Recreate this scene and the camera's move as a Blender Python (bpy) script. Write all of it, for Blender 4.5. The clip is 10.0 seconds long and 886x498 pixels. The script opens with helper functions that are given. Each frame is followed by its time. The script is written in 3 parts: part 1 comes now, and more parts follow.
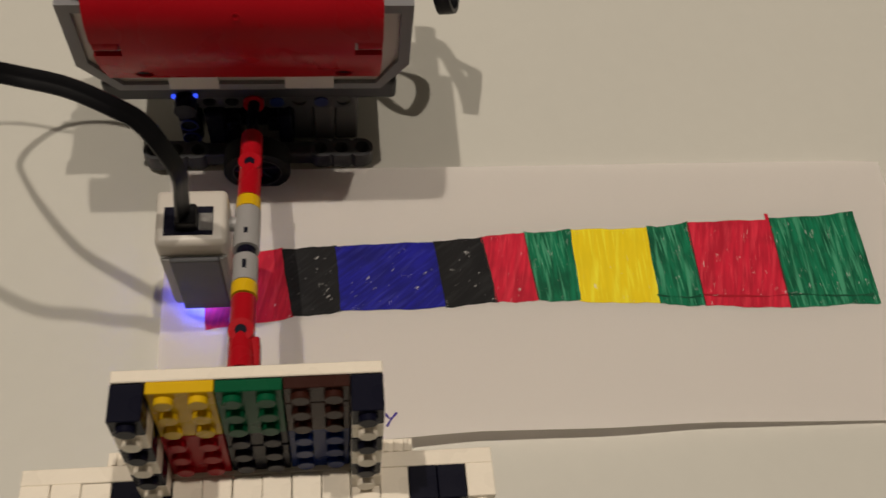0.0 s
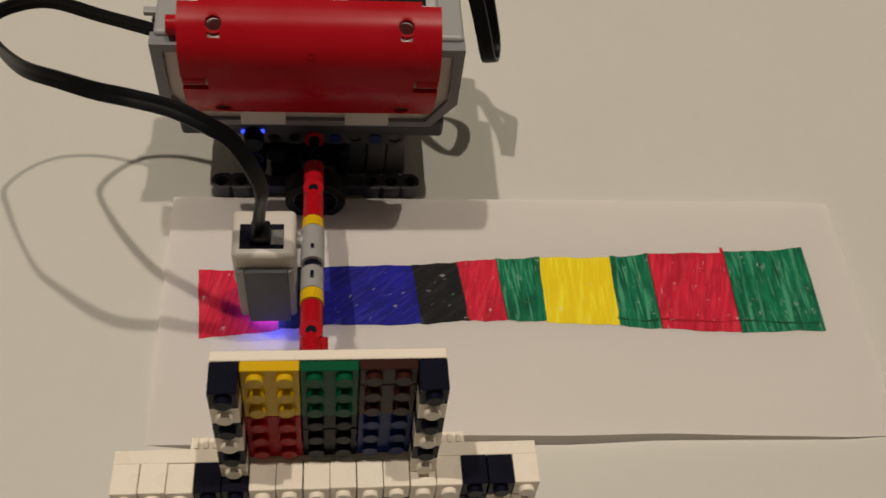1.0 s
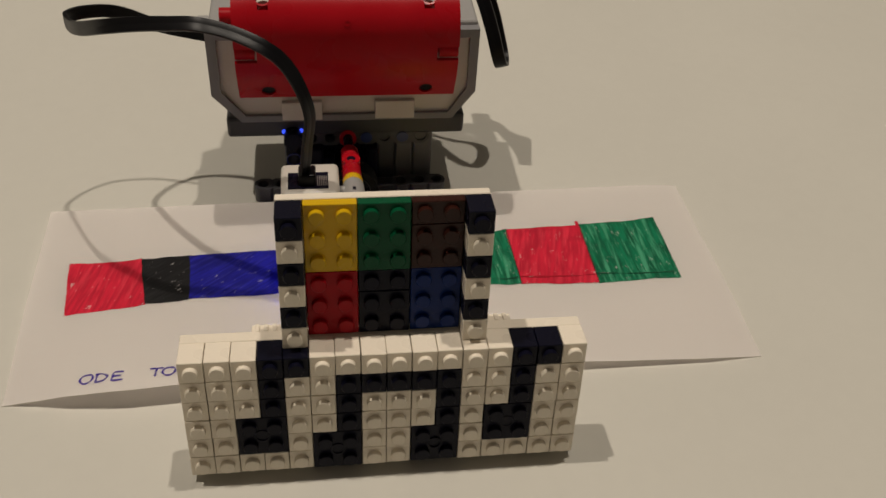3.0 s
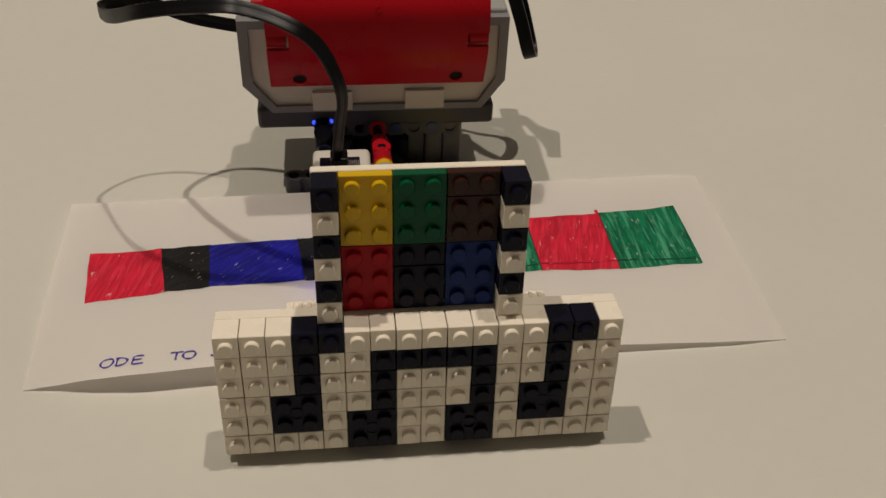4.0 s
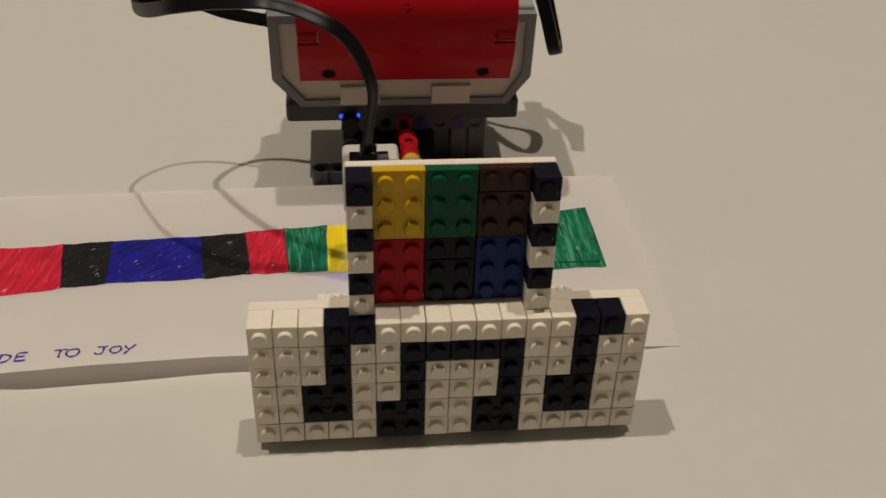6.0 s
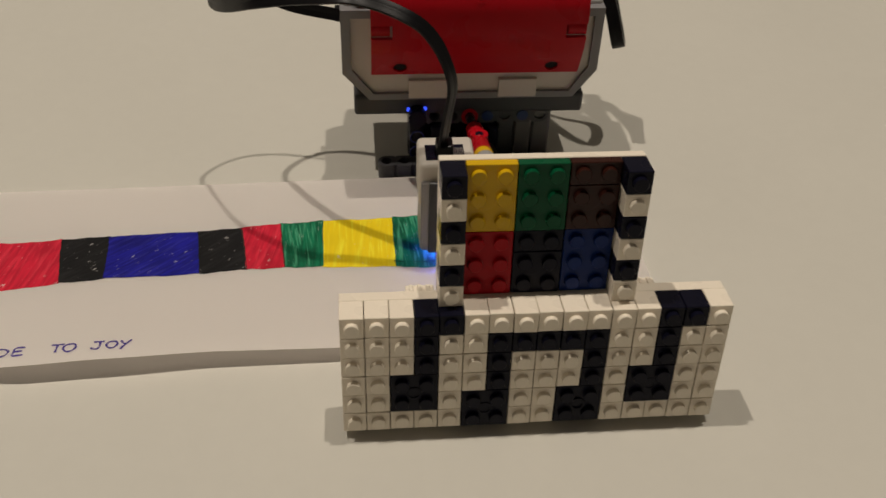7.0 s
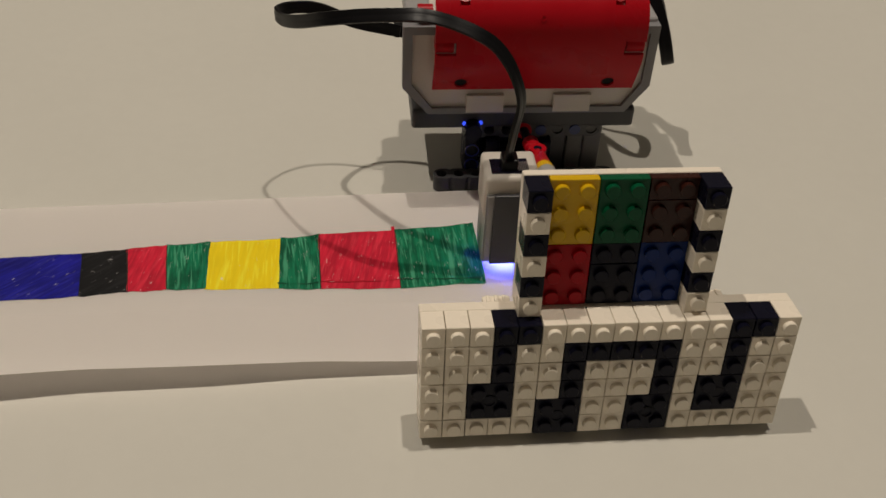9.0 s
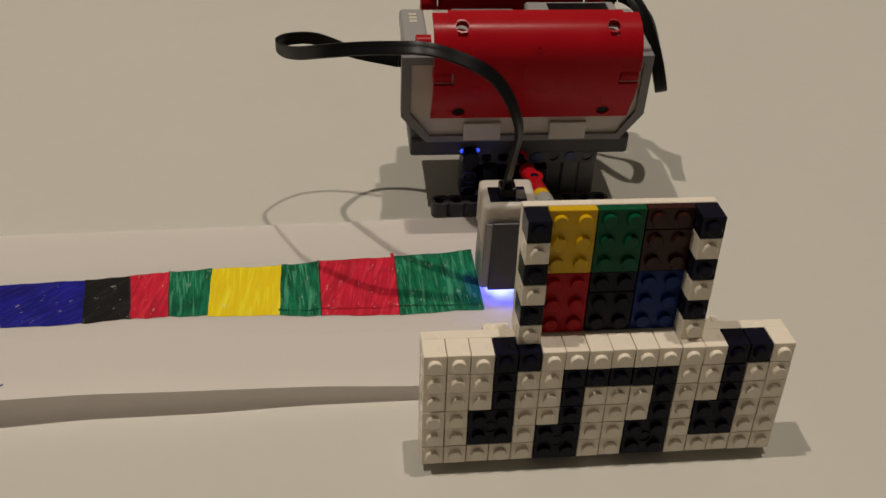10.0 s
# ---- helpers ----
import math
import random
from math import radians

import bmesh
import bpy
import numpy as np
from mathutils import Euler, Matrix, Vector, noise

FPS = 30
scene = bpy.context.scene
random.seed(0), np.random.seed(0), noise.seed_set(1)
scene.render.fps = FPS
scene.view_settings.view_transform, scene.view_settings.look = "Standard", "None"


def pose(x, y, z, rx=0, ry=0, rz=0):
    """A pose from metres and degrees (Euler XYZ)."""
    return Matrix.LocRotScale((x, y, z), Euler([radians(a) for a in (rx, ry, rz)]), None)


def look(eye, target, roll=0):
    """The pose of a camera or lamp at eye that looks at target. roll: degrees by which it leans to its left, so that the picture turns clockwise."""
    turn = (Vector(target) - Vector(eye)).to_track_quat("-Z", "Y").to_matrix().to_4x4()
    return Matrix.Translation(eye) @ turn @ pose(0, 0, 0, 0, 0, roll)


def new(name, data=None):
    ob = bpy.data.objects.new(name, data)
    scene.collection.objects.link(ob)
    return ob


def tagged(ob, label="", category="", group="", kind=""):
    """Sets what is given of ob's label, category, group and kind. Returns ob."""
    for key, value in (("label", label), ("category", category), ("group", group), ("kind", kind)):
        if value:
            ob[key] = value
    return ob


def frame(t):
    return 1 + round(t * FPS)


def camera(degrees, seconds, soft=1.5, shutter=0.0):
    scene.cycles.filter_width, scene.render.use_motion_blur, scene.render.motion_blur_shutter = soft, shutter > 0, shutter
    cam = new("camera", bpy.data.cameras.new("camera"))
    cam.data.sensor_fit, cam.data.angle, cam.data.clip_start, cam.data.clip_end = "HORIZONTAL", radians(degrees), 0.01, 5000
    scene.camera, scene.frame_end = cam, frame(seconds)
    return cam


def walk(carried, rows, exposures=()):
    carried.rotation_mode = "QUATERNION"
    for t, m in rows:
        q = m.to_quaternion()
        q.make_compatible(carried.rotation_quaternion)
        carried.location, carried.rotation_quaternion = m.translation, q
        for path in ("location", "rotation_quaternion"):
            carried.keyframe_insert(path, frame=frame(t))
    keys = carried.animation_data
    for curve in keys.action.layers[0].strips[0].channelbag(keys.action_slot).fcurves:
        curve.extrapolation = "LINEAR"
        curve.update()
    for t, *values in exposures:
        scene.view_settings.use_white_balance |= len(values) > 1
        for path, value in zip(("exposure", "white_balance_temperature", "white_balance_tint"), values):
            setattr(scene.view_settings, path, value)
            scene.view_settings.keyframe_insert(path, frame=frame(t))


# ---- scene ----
cam = camera(48.88, 10.0, soft=1.5, shutter=0.4)
# seconds, place in metres, turn in degrees
PATH = [
    (0.0, -0.1676, -0.0660, 0.3142, 28.57, -5.08, -3.19),
    (0.5, -0.1795, -0.0831, 0.3203, 31.17, -4.94, -2.41),
    (0.7, -0.1760, -0.0905, 0.3248, 32.23, -5.53, -2.54),
    (1.0, -0.1607, -0.0998, 0.3313, 33.01, -5.49, -2.16),
    (1.2, -0.1563, -0.1113, 0.3324, 34.87, -5.59, -1.97),
    (1.5, -0.1480, -0.1293, 0.3197, 38.46, -6.60, -3.52),
    (2.0, -0.1476, -0.1645, 0.3106, 42.26, -5.65, -4.49),
    (2.2, -0.1445, -0.1758, 0.3009, 43.12, -4.90, -4.39),
    (3.3, -0.1096, -0.2136, 0.2608, 50.97, -2.29, -7.08),
    (3.5, -0.1112, -0.2157, 0.2570, 51.16, -2.04, -6.74),
    (4.0, -0.1166, -0.2163, 0.2554, 50.99, -1.89, -6.33),
    (4.5, -0.1044, -0.2166, 0.2519, 51.30, -1.83, -5.99),
    (5.0, -0.0984, -0.2161, 0.2544, 50.76, -1.53, -5.53),
    (5.2, -0.0885, -0.2151, 0.2586, 50.55, -2.13, -5.31),
    (6.3, -0.0645, -0.2166, 0.2607, 49.84, -2.05, -5.19),
    (6.5, -0.0597, -0.2152, 0.2615, 49.58, -2.49, -5.34),
    (7.0, -0.0653, -0.2169, 0.2631, 49.62, -1.71, -4.81),
    (7.5, -0.0724, -0.2191, 0.2631, 49.65, -1.51, -4.71),
    (7.8, -0.0579, -0.2178, 0.2628, 49.62, -1.47, -4.34),
    (8.0, -0.0515, -0.2166, 0.2667, 49.19, -1.59, -5.03),
    (8.5, -0.0349, -0.2169, 0.2672, 49.58, -1.89, -4.86),
    (8.7, -0.0317, -0.2148, 0.2664, 49.70, -2.53, -5.74),
    (9.0, -0.0241, -0.2153, 0.2698, 49.86, -2.26, -5.56),
    (9.5, -0.0250, -0.2165, 0.2740, 50.45, -2.28, -5.77),
    (10.0, -0.0256, -0.2170, 0.2768, 50.86, -2.38, -5.74),
]
walk(cam, [(t, pose(x, y, z, rx, ry, rz)) for t, x, y, z, rx, ry, rz in PATH],
     exposures=[(0.0, -0.06), (1.5, 0.0), (8.5, 0.0), (9.5, -0.13), (10.0, -0.13)])

# ---- light: two small ceiling spots in a room at night ----
TABLE = -0.0034
CEILING = 4.2


def ceiling_lamp(x, y, watts):
    data = bpy.data.lights.new("ceiling_spot", "AREA")
    data.shape, data.size, data.energy, data.color = "DISK", 0.085, watts, (1.0, 0.885, 0.755)
    ob = new("ceiling_spot", data)
    ob.matrix_world = look((x, y, CEILING - 0.03), (-0.03, 0.10, 0))
    return ob


ceiling_lamp(-1.30, 0.54, 80)
ceiling_lamp(0.49, 0.59, 64)

world = bpy.data.worlds.new("room_dusk")
world.use_nodes = True
world.node_tree.nodes["Background"].inputs[0].default_value = (0.9, 0.72, 0.5, 1)
world.node_tree.nodes["Background"].inputs[1].default_value = 0.01
scene.world = world

# ---- materials ----
MM = 0.001


def material(name, colour, rough=0.4, metal=0.0, grain=900.0, vary=0.06, bump=0.02, spec=0.5, coat=0.0, island=False):
    mat = bpy.data.materials.new(name)
    mat.use_nodes = True
    nt = mat.node_tree
    p = nt.nodes["Principled BSDF"]
    p.inputs["Roughness"].default_value, p.inputs["Metallic"].default_value = rough, metal
    p.inputs["Specular IOR Level"].default_value = spec
    p.inputs["Coat Weight"].default_value = coat
    tc = nt.nodes.new("ShaderNodeTexCoord")
    fine, wide = nt.nodes.new("ShaderNodeTexNoise"), nt.nodes.new("ShaderNodeTexNoise")
    fine.inputs["Scale"].default_value, wide.inputs["Scale"].default_value = grain, grain / 14
    fine.inputs["Detail"].default_value = 4
    for n in (fine, wide):
        nt.links.new(tc.outputs["Object"], n.inputs["Vector"])
    add = nt.nodes.new("ShaderNodeMath")
    add.operation = "ADD"
    nt.links.new(fine.outputs[0], add.inputs[0])
    nt.links.new(wide.outputs[0], add.inputs[1])
    info = nt.nodes.new("ShaderNodeObjectInfo")
    add2 = nt.nodes.new("ShaderNodeMath")
    add2.operation = "MULTIPLY_ADD"
    nt.links.new(info.outputs["Random"], add2.inputs[0])
    add2.inputs[1].default_value = 0.5
    nt.links.new(add.outputs[0], add2.inputs[2])
    ramp = nt.nodes.new("ShaderNodeMapRange")
    ramp.inputs[1].default_value, ramp.inputs[2].default_value = 0.6, 1.9
    ramp.inputs[3].default_value, ramp.inputs[4].default_value = 1 - vary, 1 + vary
    nt.links.new(add2.outputs[0], ramp.inputs[0])
    mul = nt.nodes.new("ShaderNodeVectorMath")
    mul.operation = "SCALE"
    mul.inputs[0].default_value = colour
    nt.links.new(ramp.outputs[0], mul.inputs["Scale"])
    nt.links.new(mul.outputs[0], p.inputs["Base Color"])
    rr = nt.nodes.new("ShaderNodeMapRange")
    rr.inputs[3].default_value, rr.inputs[4].default_value = max(rough - 0.08, 0.05), rough + 0.12
    nt.links.new(wide.outputs[0], rr.inputs[0])
    nt.links.new(rr.outputs[0], p.inputs["Roughness"])
    b = nt.nodes.new("ShaderNodeBump")
    b.inputs["Strength"].default_value, b.inputs["Distance"].default_value = bump, 0.0004
    nt.links.new(fine.outputs[0], b.inputs["Height"])
    nt.links.new(b.outputs[0], p.inputs["Normal"])
    return mat


def ink(name, colour, angle, streak, specks, deep=0.62, across=420, along=45, bare=0.58):
    """Felt-pen ink: strokes at an angle that thin out in streaks, with small specks of bare paper."""
    mat = material(name, colour, 0.6, grain=1400, vary=0.0, spec=0.15)
    nt = mat.node_tree
    p = nt.nodes["Principled BSDF"]
    tc = nt.nodes.new("ShaderNodeTexCoord")

    def strokes(turn, across, along, detail):
        rot = nt.nodes.new("ShaderNodeMapping")
        rot.inputs["Rotation"].default_value = (0, 0, radians(turn))
        sc = nt.nodes.new("ShaderNodeMapping")
        sc.inputs["Scale"].default_value = (across, along, 200)
        n = nt.nodes.new("ShaderNodeTexNoise")
        n.inputs["Scale"].default_value, n.inputs["Detail"].default_value = 1.0, detail
        nt.links.new(tc.outputs["Object"], rot.inputs[0])
        nt.links.new(rot.outputs[0], sc.inputs[0])
        nt.links.new(sc.outputs[0], n.inputs["Vector"])
        return n.outputs[0]

    def mapped(value, lo, hi, a, b):
        m = nt.nodes.new("ShaderNodeMapRange")
        m.inputs[1].default_value, m.inputs[2].default_value, m.inputs[3].default_value, m.inputs[4].default_value = lo, hi, a, b
        nt.links.new(value, m.inputs[0])
        return m.outputs[0]

    def blend(factor, a, b):
        m = nt.nodes.new("ShaderNodeMix")
        m.data_type = "RGBA"
        nt.links.new(factor, m.inputs["Factor"])
        if isinstance(a, tuple):
            m.inputs["A"].default_value = a
        else:
            nt.links.new(a, m.inputs["A"])
        m.inputs["B"].default_value = b
        return m.outputs["Result"]
    dark = tuple(c * deep for c in colour) + (1,)
    thin = tuple(min(c * 1.45 + 0.05, 0.9) for c in colour) + (1,)
    body = blend(mapped(strokes(angle, 700, 60, 4), 0.38, 0.62, 0.0, 0.7), (*colour, 1), dark)
    body = blend(mapped(strokes(angle + 20, 110, 75, 3), 0.50, 0.66, 0.0, 0.7), body, dark)
    body = blend(mapped(strokes(angle + 3, across, along, 3), 0.53, 0.66, 0.0, streak), body, thin)
    body = blend(mapped(strokes(angle - 4, across * 2.6, along * 1.6, 2), 0.58, 0.68, 0.0, streak), body, thin)
    mul = nt.nodes.new("ShaderNodeMath")
    mul.operation = "MULTIPLY"
    nt.links.new(strokes(angle - 2, 2800, 260, 3), mul.inputs[0])
    nt.links.new(strokes(angle + 30, 330, 190, 3), mul.inputs[1])
    body = blend(mapped(mul.outputs[0], specks, specks + 0.05, 0.0, bare), body, (0.66, 0.64, 0.61, 1))
    nt.links.new(body, p.inputs["Base Color"])
    return mat


def glow(name, colour, strength):
    mat = bpy.data.materials.new(name)
    mat.use_nodes = True
    p = mat.node_tree.nodes["Principled BSDF"]
    p.inputs["Base Color"].default_value = (*colour, 1)
    p.inputs["Emission Color"].default_value = (*colour, 1)
    p.inputs["Emission Strength"].default_value = strength
    return mat


M_TABLE = material("cream_table_cloth", (0.53, 0.517, 0.463), 0.6, grain=160, vary=0.03, bump=0.05, spec=0.3)
M_PAPER = material("white_paper", (0.90, 0.885, 0.835), 0.75, grain=700, vary=0.02, bump=0.05, spec=0.25)
_nt = M_PAPER.node_tree
_tl, _mx = _nt.nodes.new("ShaderNodeBsdfTranslucent"), _nt.nodes.new("ShaderNodeMixShader")
_tl.inputs["Color"].default_value = (0.97, 0.935, 0.94, 1)
_mx.inputs[0].default_value = 0.63
_nt.links.new(_nt.nodes["Principled BSDF"].outputs[0], _mx.inputs[1])
_nt.links.new(_tl.outputs[0], _mx.inputs[2])
_nt.links.new(_mx.outputs[0], _nt.nodes["Material Output"].inputs["Surface"])
M_WALL = material("painted_wall", (0.24, 0.232, 0.215), 0.8, grain=30, vary=0.03)
M_FLOOR = material("wood_floor", (0.30, 0.20, 0.12), 0.5, grain=20, vary=0.15)
M_WHITE = material("white_brick", (0.785, 0.715, 0.60), 0.26, vary=0.05, bump=0.01)
M_BLACK = material("black_brick", (0.005, 0.0052, 0.013), 0.26, vary=0.1, bump=0.01, spec=0.12)
M_YELLOW = material("yellow_brick", (0.60, 0.37, 0.006), 0.25, vary=0.04, spec=0.25)
M_GREEN = material("green_brick", (0.002, 0.070, 0.028), 0.27, vary=0.05, spec=0.16)
M_BROWN = material("brown_brick", (0.030, 0.0085, 0.0055), 0.26, vary=0.05, spec=0.2)
M_RED = material("red_brick", (0.35, 0.004, 0.010), 0.27, vary=0.09, spec=0.13)
M_BLUE = material("blue_brick", (0.004, 0.019, 0.115), 0.27, vary=0.05, spec=0.14)
M_DGREY = material("dark_grey_plastic", (0.044, 0.044, 0.049), 0.42, vary=0.06)
M_BASE = material("charcoal_plastic", (0.027, 0.027, 0.031), 0.42, vary=0.06)
M_MOTOR = material("motor_grey_plastic", (0.092, 0.090, 0.090), 0.45, vary=0.08)
M_MGREY = material("mid_grey_plastic", (0.185, 0.183, 0.19), 0.42, vary=0.06)
M_LGREY = material("light_grey_plastic", (0.29, 0.285, 0.28), 0.40, vary=0.05)
M_SHELL = material("white_shell_plastic", (0.545, 0.51, 0.455), 0.38, vary=0.04)
M_CABLE = material("black_cable", (0.004, 0.004, 0.005), 0.31, vary=0.1, bump=0.05, spec=0.15)
M_RUBBER = material("black_rubber", (0.004, 0.004, 0.0045), 0.6, vary=0.1, spec=0.15)
M_SCREEN = material("dark_screen", (0.008, 0.008, 0.009), 0.3, vary=0.02, spec=0.2)
M_METAL = material("grey_contact", (0.30, 0.29, 0.27), 0.35, metal=0.6)
M_LED = glow("sensor_led", (0.10, 0.12, 1.0), 39)
# emission stands in for blue sensor light reflected on the base
M_REFLECTED_GLOW = glow("reflected_led_glow", (0.04, 0.09, 1.0), 1.3)
M_STATUS = glow("status_light", (0.05, 1.0, 0.03), 1.6)
M_PEN = material("violet_pen", (0.032, 0.012, 0.25), 0.6, vary=0.3)
I_RED = ink("red_ink", (0.60, 0.013, 0.040), 12, 0.25, 0.388, 0.60, bare=0.75)
I_RED_TWICE = ink("red_ink_twice_over", (0.36, 0.006, 0.018), 80, 0.1, 0.37)
I_GREEN_TWICE = ink("green_ink_twice_over", (0.002, 0.075, 0.034), 80, 0.2, 0.37)
I_BLACK = ink("black_ink", (0.008, 0.008, 0.009), 50, 0.12, 0.378, bare=0.7)
I_BLUE = ink("blue_ink", (0.009, 0.009, 0.27), 50, 0.2, 0.392, 0.42, bare=0.7)
I_GREEN = ink("green_ink", (0.003, 0.165, 0.075), -3, 1.0, 0.375, 0.36, across=420, along=36, bare=0.5)
I_YELLOW = ink("yellow_ink", (0.80, 0.60, 0.008), 3, 0.4, 0.40, 0.91, across=300, along=30)

# ---- mesh helpers (millimetres in, metres out) ----


def part(name, bm, mat, parent=None, label="", smooth=False):
    me = bpy.data.meshes.new(name)
    bmesh.ops.recalc_face_normals(bm, faces=bm.faces)
    bm.to_mesh(me)
    bm.free()
    me.materials.append(mat)
    if smooth:
        for f in me.polygons:
            f.use_smooth = True
        me.set_sharp_from_angle(angle=radians(40))
    ob = new(name, me)
    ob.parent = parent
    if label:
        ob["label"] = label
    return ob


def box(bm, x0, x1, y0, y1, z0, z1, r=0.0, seg=2):
    m = Matrix.Translation(((x0 + x1) / 2 * MM, (y0 + y1) / 2 * MM, (z0 + z1) / 2 * MM))
    m = m @ Matrix.Diagonal((abs(x1 - x0) * MM, abs(y1 - y0) * MM, abs(z1 - z0) * MM, 1))
    vs = bmesh.ops.create_cube(bm, size=1, matrix=m)["verts"]
    if r:
        es = list({e for v in vs for e in v.link_edges})
        bmesh.ops.bevel(bm, geom=es, offset=r * MM, segments=seg, profile=0.5, affect="EDGES")
    return bm


def rod(bm, a, b, r, seg=20, r2=None):
    """A capped cylinder or cone from a to b."""
    a, b = Vector(a) * MM, Vector(b) * MM
    d = b - a
    m = Matrix.Translation((a + b) / 2) @ d.to_track_quat("Z", "Y").to_matrix().to_4x4()
    bmesh.ops.create_cone(bm, cap_ends=True, segments=seg, radius1=r * MM, radius2=(r if r2 is None else r2) * MM, depth=d.length, matrix=m)
    return bm


def ring(bm, a, b, r, hole, seg=24):
    """A pipe with a bore from a to b."""
    a, b = Vector(a) * MM, Vector(b) * MM
    m = (b - a).to_track_quat("Z", "Y").to_matrix()
    rows = []
    for c, rad in ((a, r), (b, r), (b, hole), (a, hole)):
        rows.append([bm.verts.new(c + m @ Vector((math.cos(k * math.tau / seg) * rad * MM, math.sin(k * math.tau / seg) * rad * MM, 0))) for k in range(seg)])
    for i in range(4):
        p, q = rows[i], rows[(i + 1) % 4]
        for k in range(seg):
            bm.faces.new((p[k], p[(k + 1) % seg], q[(k + 1) % seg], q[k]))
    return bm


def prism(bm, outline, a, b, axis):
    """A flat outline (millimetres) drawn out from a to b along an axis."""
    def place(u, v, w):
        return Vector({"x": (w, u, v), "y": (u, w, v), "z": (u, v, w)}[axis]) * MM
    n = len(outline)
    lo = [bm.verts.new(place(u, v, a)) for u, v in outline]
    hi = [bm.verts.new(place(u, v, b)) for u, v in outline]
    bm.faces.new(lo)
    bm.faces.new(hi)
    for k in range(n):
        bm.faces.new((lo[k], lo[(k + 1) % n], hi[(k + 1) % n], hi[k]))
    return bm


def frame_band(bm, outer, inner, a, b, axis):
    """A closed band between two outlines with the same count of points."""
    def place(u, v, w):
        return Vector({"x": (w, u, v), "y": (u, w, v), "z": (u, v, w)}[axis]) * MM
    n = len(outer)
    rows = [[bm.verts.new(place(u, v, w)) for u, v in o] for o, w in ((outer, a), (outer, b), (inner, b), (inner, a))]
    for i in range(4):
        p, q = rows[i], rows[(i + 1) % 4]
        for k in range(n):
            bm.faces.new((p[k], p[(k + 1) % n], q[(k + 1) % n], q[k]))
    return bm


def smooth_path(pts, steps=8):
    """A curve through the points."""
    pts = [Vector(p) for p in pts]
    out = []
    for i in range(len(pts) - 1):
        p0, p1, p2, p3 = pts[max(i - 1, 0)], pts[i], pts[i + 1], pts[min(i + 2, len(pts) - 1)]
        for k in range(steps):
            t = k / steps
            out.append(0.5 * (2 * p1 + (p2 - p0) * t + (2 * p0 - 5 * p1 + 4 * p2 - p3) * t * t + (3 * p1 - p0 - 3 * p2 + p3) * t ** 3))
    out.append(pts[-1])
    return out


def ribbon(bm, pts, sides, width, thick):
    """A flat cable through pts; sides gives the direction of its width at each point."""
    path, side = smooth_path(pts), smooth_path(sides)
    # rounded flat section with a shallow groove along the middle
    sec = [(-0.5, 0.0), (-0.46, 0.42), (-0.06, 0.5), (0.0, 0.44), (0.06, 0.5), (0.46, 0.42), (0.5, 0.0), (0.46, -0.42), (0.06, -0.5), (0.0, -0.44), (-0.06, -0.5), (-0.46, -0.42)]
    rows = []
    for i, p in enumerate(path):
        d = (path[min(i + 1, len(path) - 1)] - path[max(i - 1, 0)]).normalized()
        s = (side[i] - d * side[i].dot(d)).normalized()
        n = d.cross(s)
        rows.append([bm.verts.new((p + s * u * width + n * v * thick) * MM) for u, v in sec])
    k = len(sec)
    for a, b in zip(rows, rows[1:]):
        for i in range(k):
            bm.faces.new((a[i], a[(i + 1) % k], b[(i + 1) % k], b[i]))
    bm.faces.new(rows[0])
    bm.faces.new(rows[-1])
    return bm


def beam(bm, x0, y, z, holes, axis="y", r=3.9, bore=2.5):
    """A studless beam along x, one closed body with round ends and bores along y or z, centred on (y, z)."""
    seg, top = 20, (3.9, -3.9)
    x1 = x0 + (holes - 1) * 8

    def place(u, v, w):
        return Vector((u, y + w, z + v) if axis == "y" else (u, y + v, z + w)) * MM
    rims = {}
    cells = []
    for w in top:
        for h in range(holes):
            c = x0 + h * 8
            inner = [bm.verts.new(place(c + bore * math.cos(k * math.tau / seg), bore * math.sin(k * math.tau / seg), w)) for k in range(seg)]
            outer = []
            for k in range(seg):
                a = k * math.tau / seg
                ca, sa = math.cos(a), math.sin(a)
                if (h == 0 and ca < 0) or (h == holes - 1 and ca > 0):
                    p = (c + r * ca, r * sa)
                else:
                    q = min(4 / abs(ca) if abs(ca) > 1e-6 else 99, r / abs(sa) if abs(sa) > 1e-6 else 99)
                    p = (c + q * ca, q * sa)
                outer.append(bm.verts.new(place(p[0], p[1], w)))
            rims[w, h] = (inner, outer)
            for k in range(seg):
                bm.faces.new((inner[k], inner[(k + 1) % seg], outer[(k + 1) % seg], outer[k]))
    for h in range(holes):
        (i0, o0), (i1, o1) = rims[top[0], h], rims[top[1], h]
        for k in range(seg):
            n = (k + 1) % seg
            bm.faces.new((i0[k], i0[n], i1[n], i1[k]))
            ca = math.cos((k + 0.5) * math.tau / seg)
            sa = abs(math.sin((k + 0.5) * math.tau / seg))
            end = (h == 0 and ca < 0) or (h == holes - 1 and ca > 0)
            if end or sa > 0.70:
                bm.faces.new((o0[k], o0[n], o1[n], o1[k]))
    bmesh.ops.remove_doubles(bm, verts=bm.verts, dist=0.00002)
    return bm


# ---- room and table ----


def slab(name, x0, x1, y0, y1, z0, z1, mat):
    bm = bmesh.new()
    box(bm, x0 / MM, x1 / MM, y0 / MM, y1 / MM, z0 / MM, z1 / MM)
    return part(name, bm, mat)


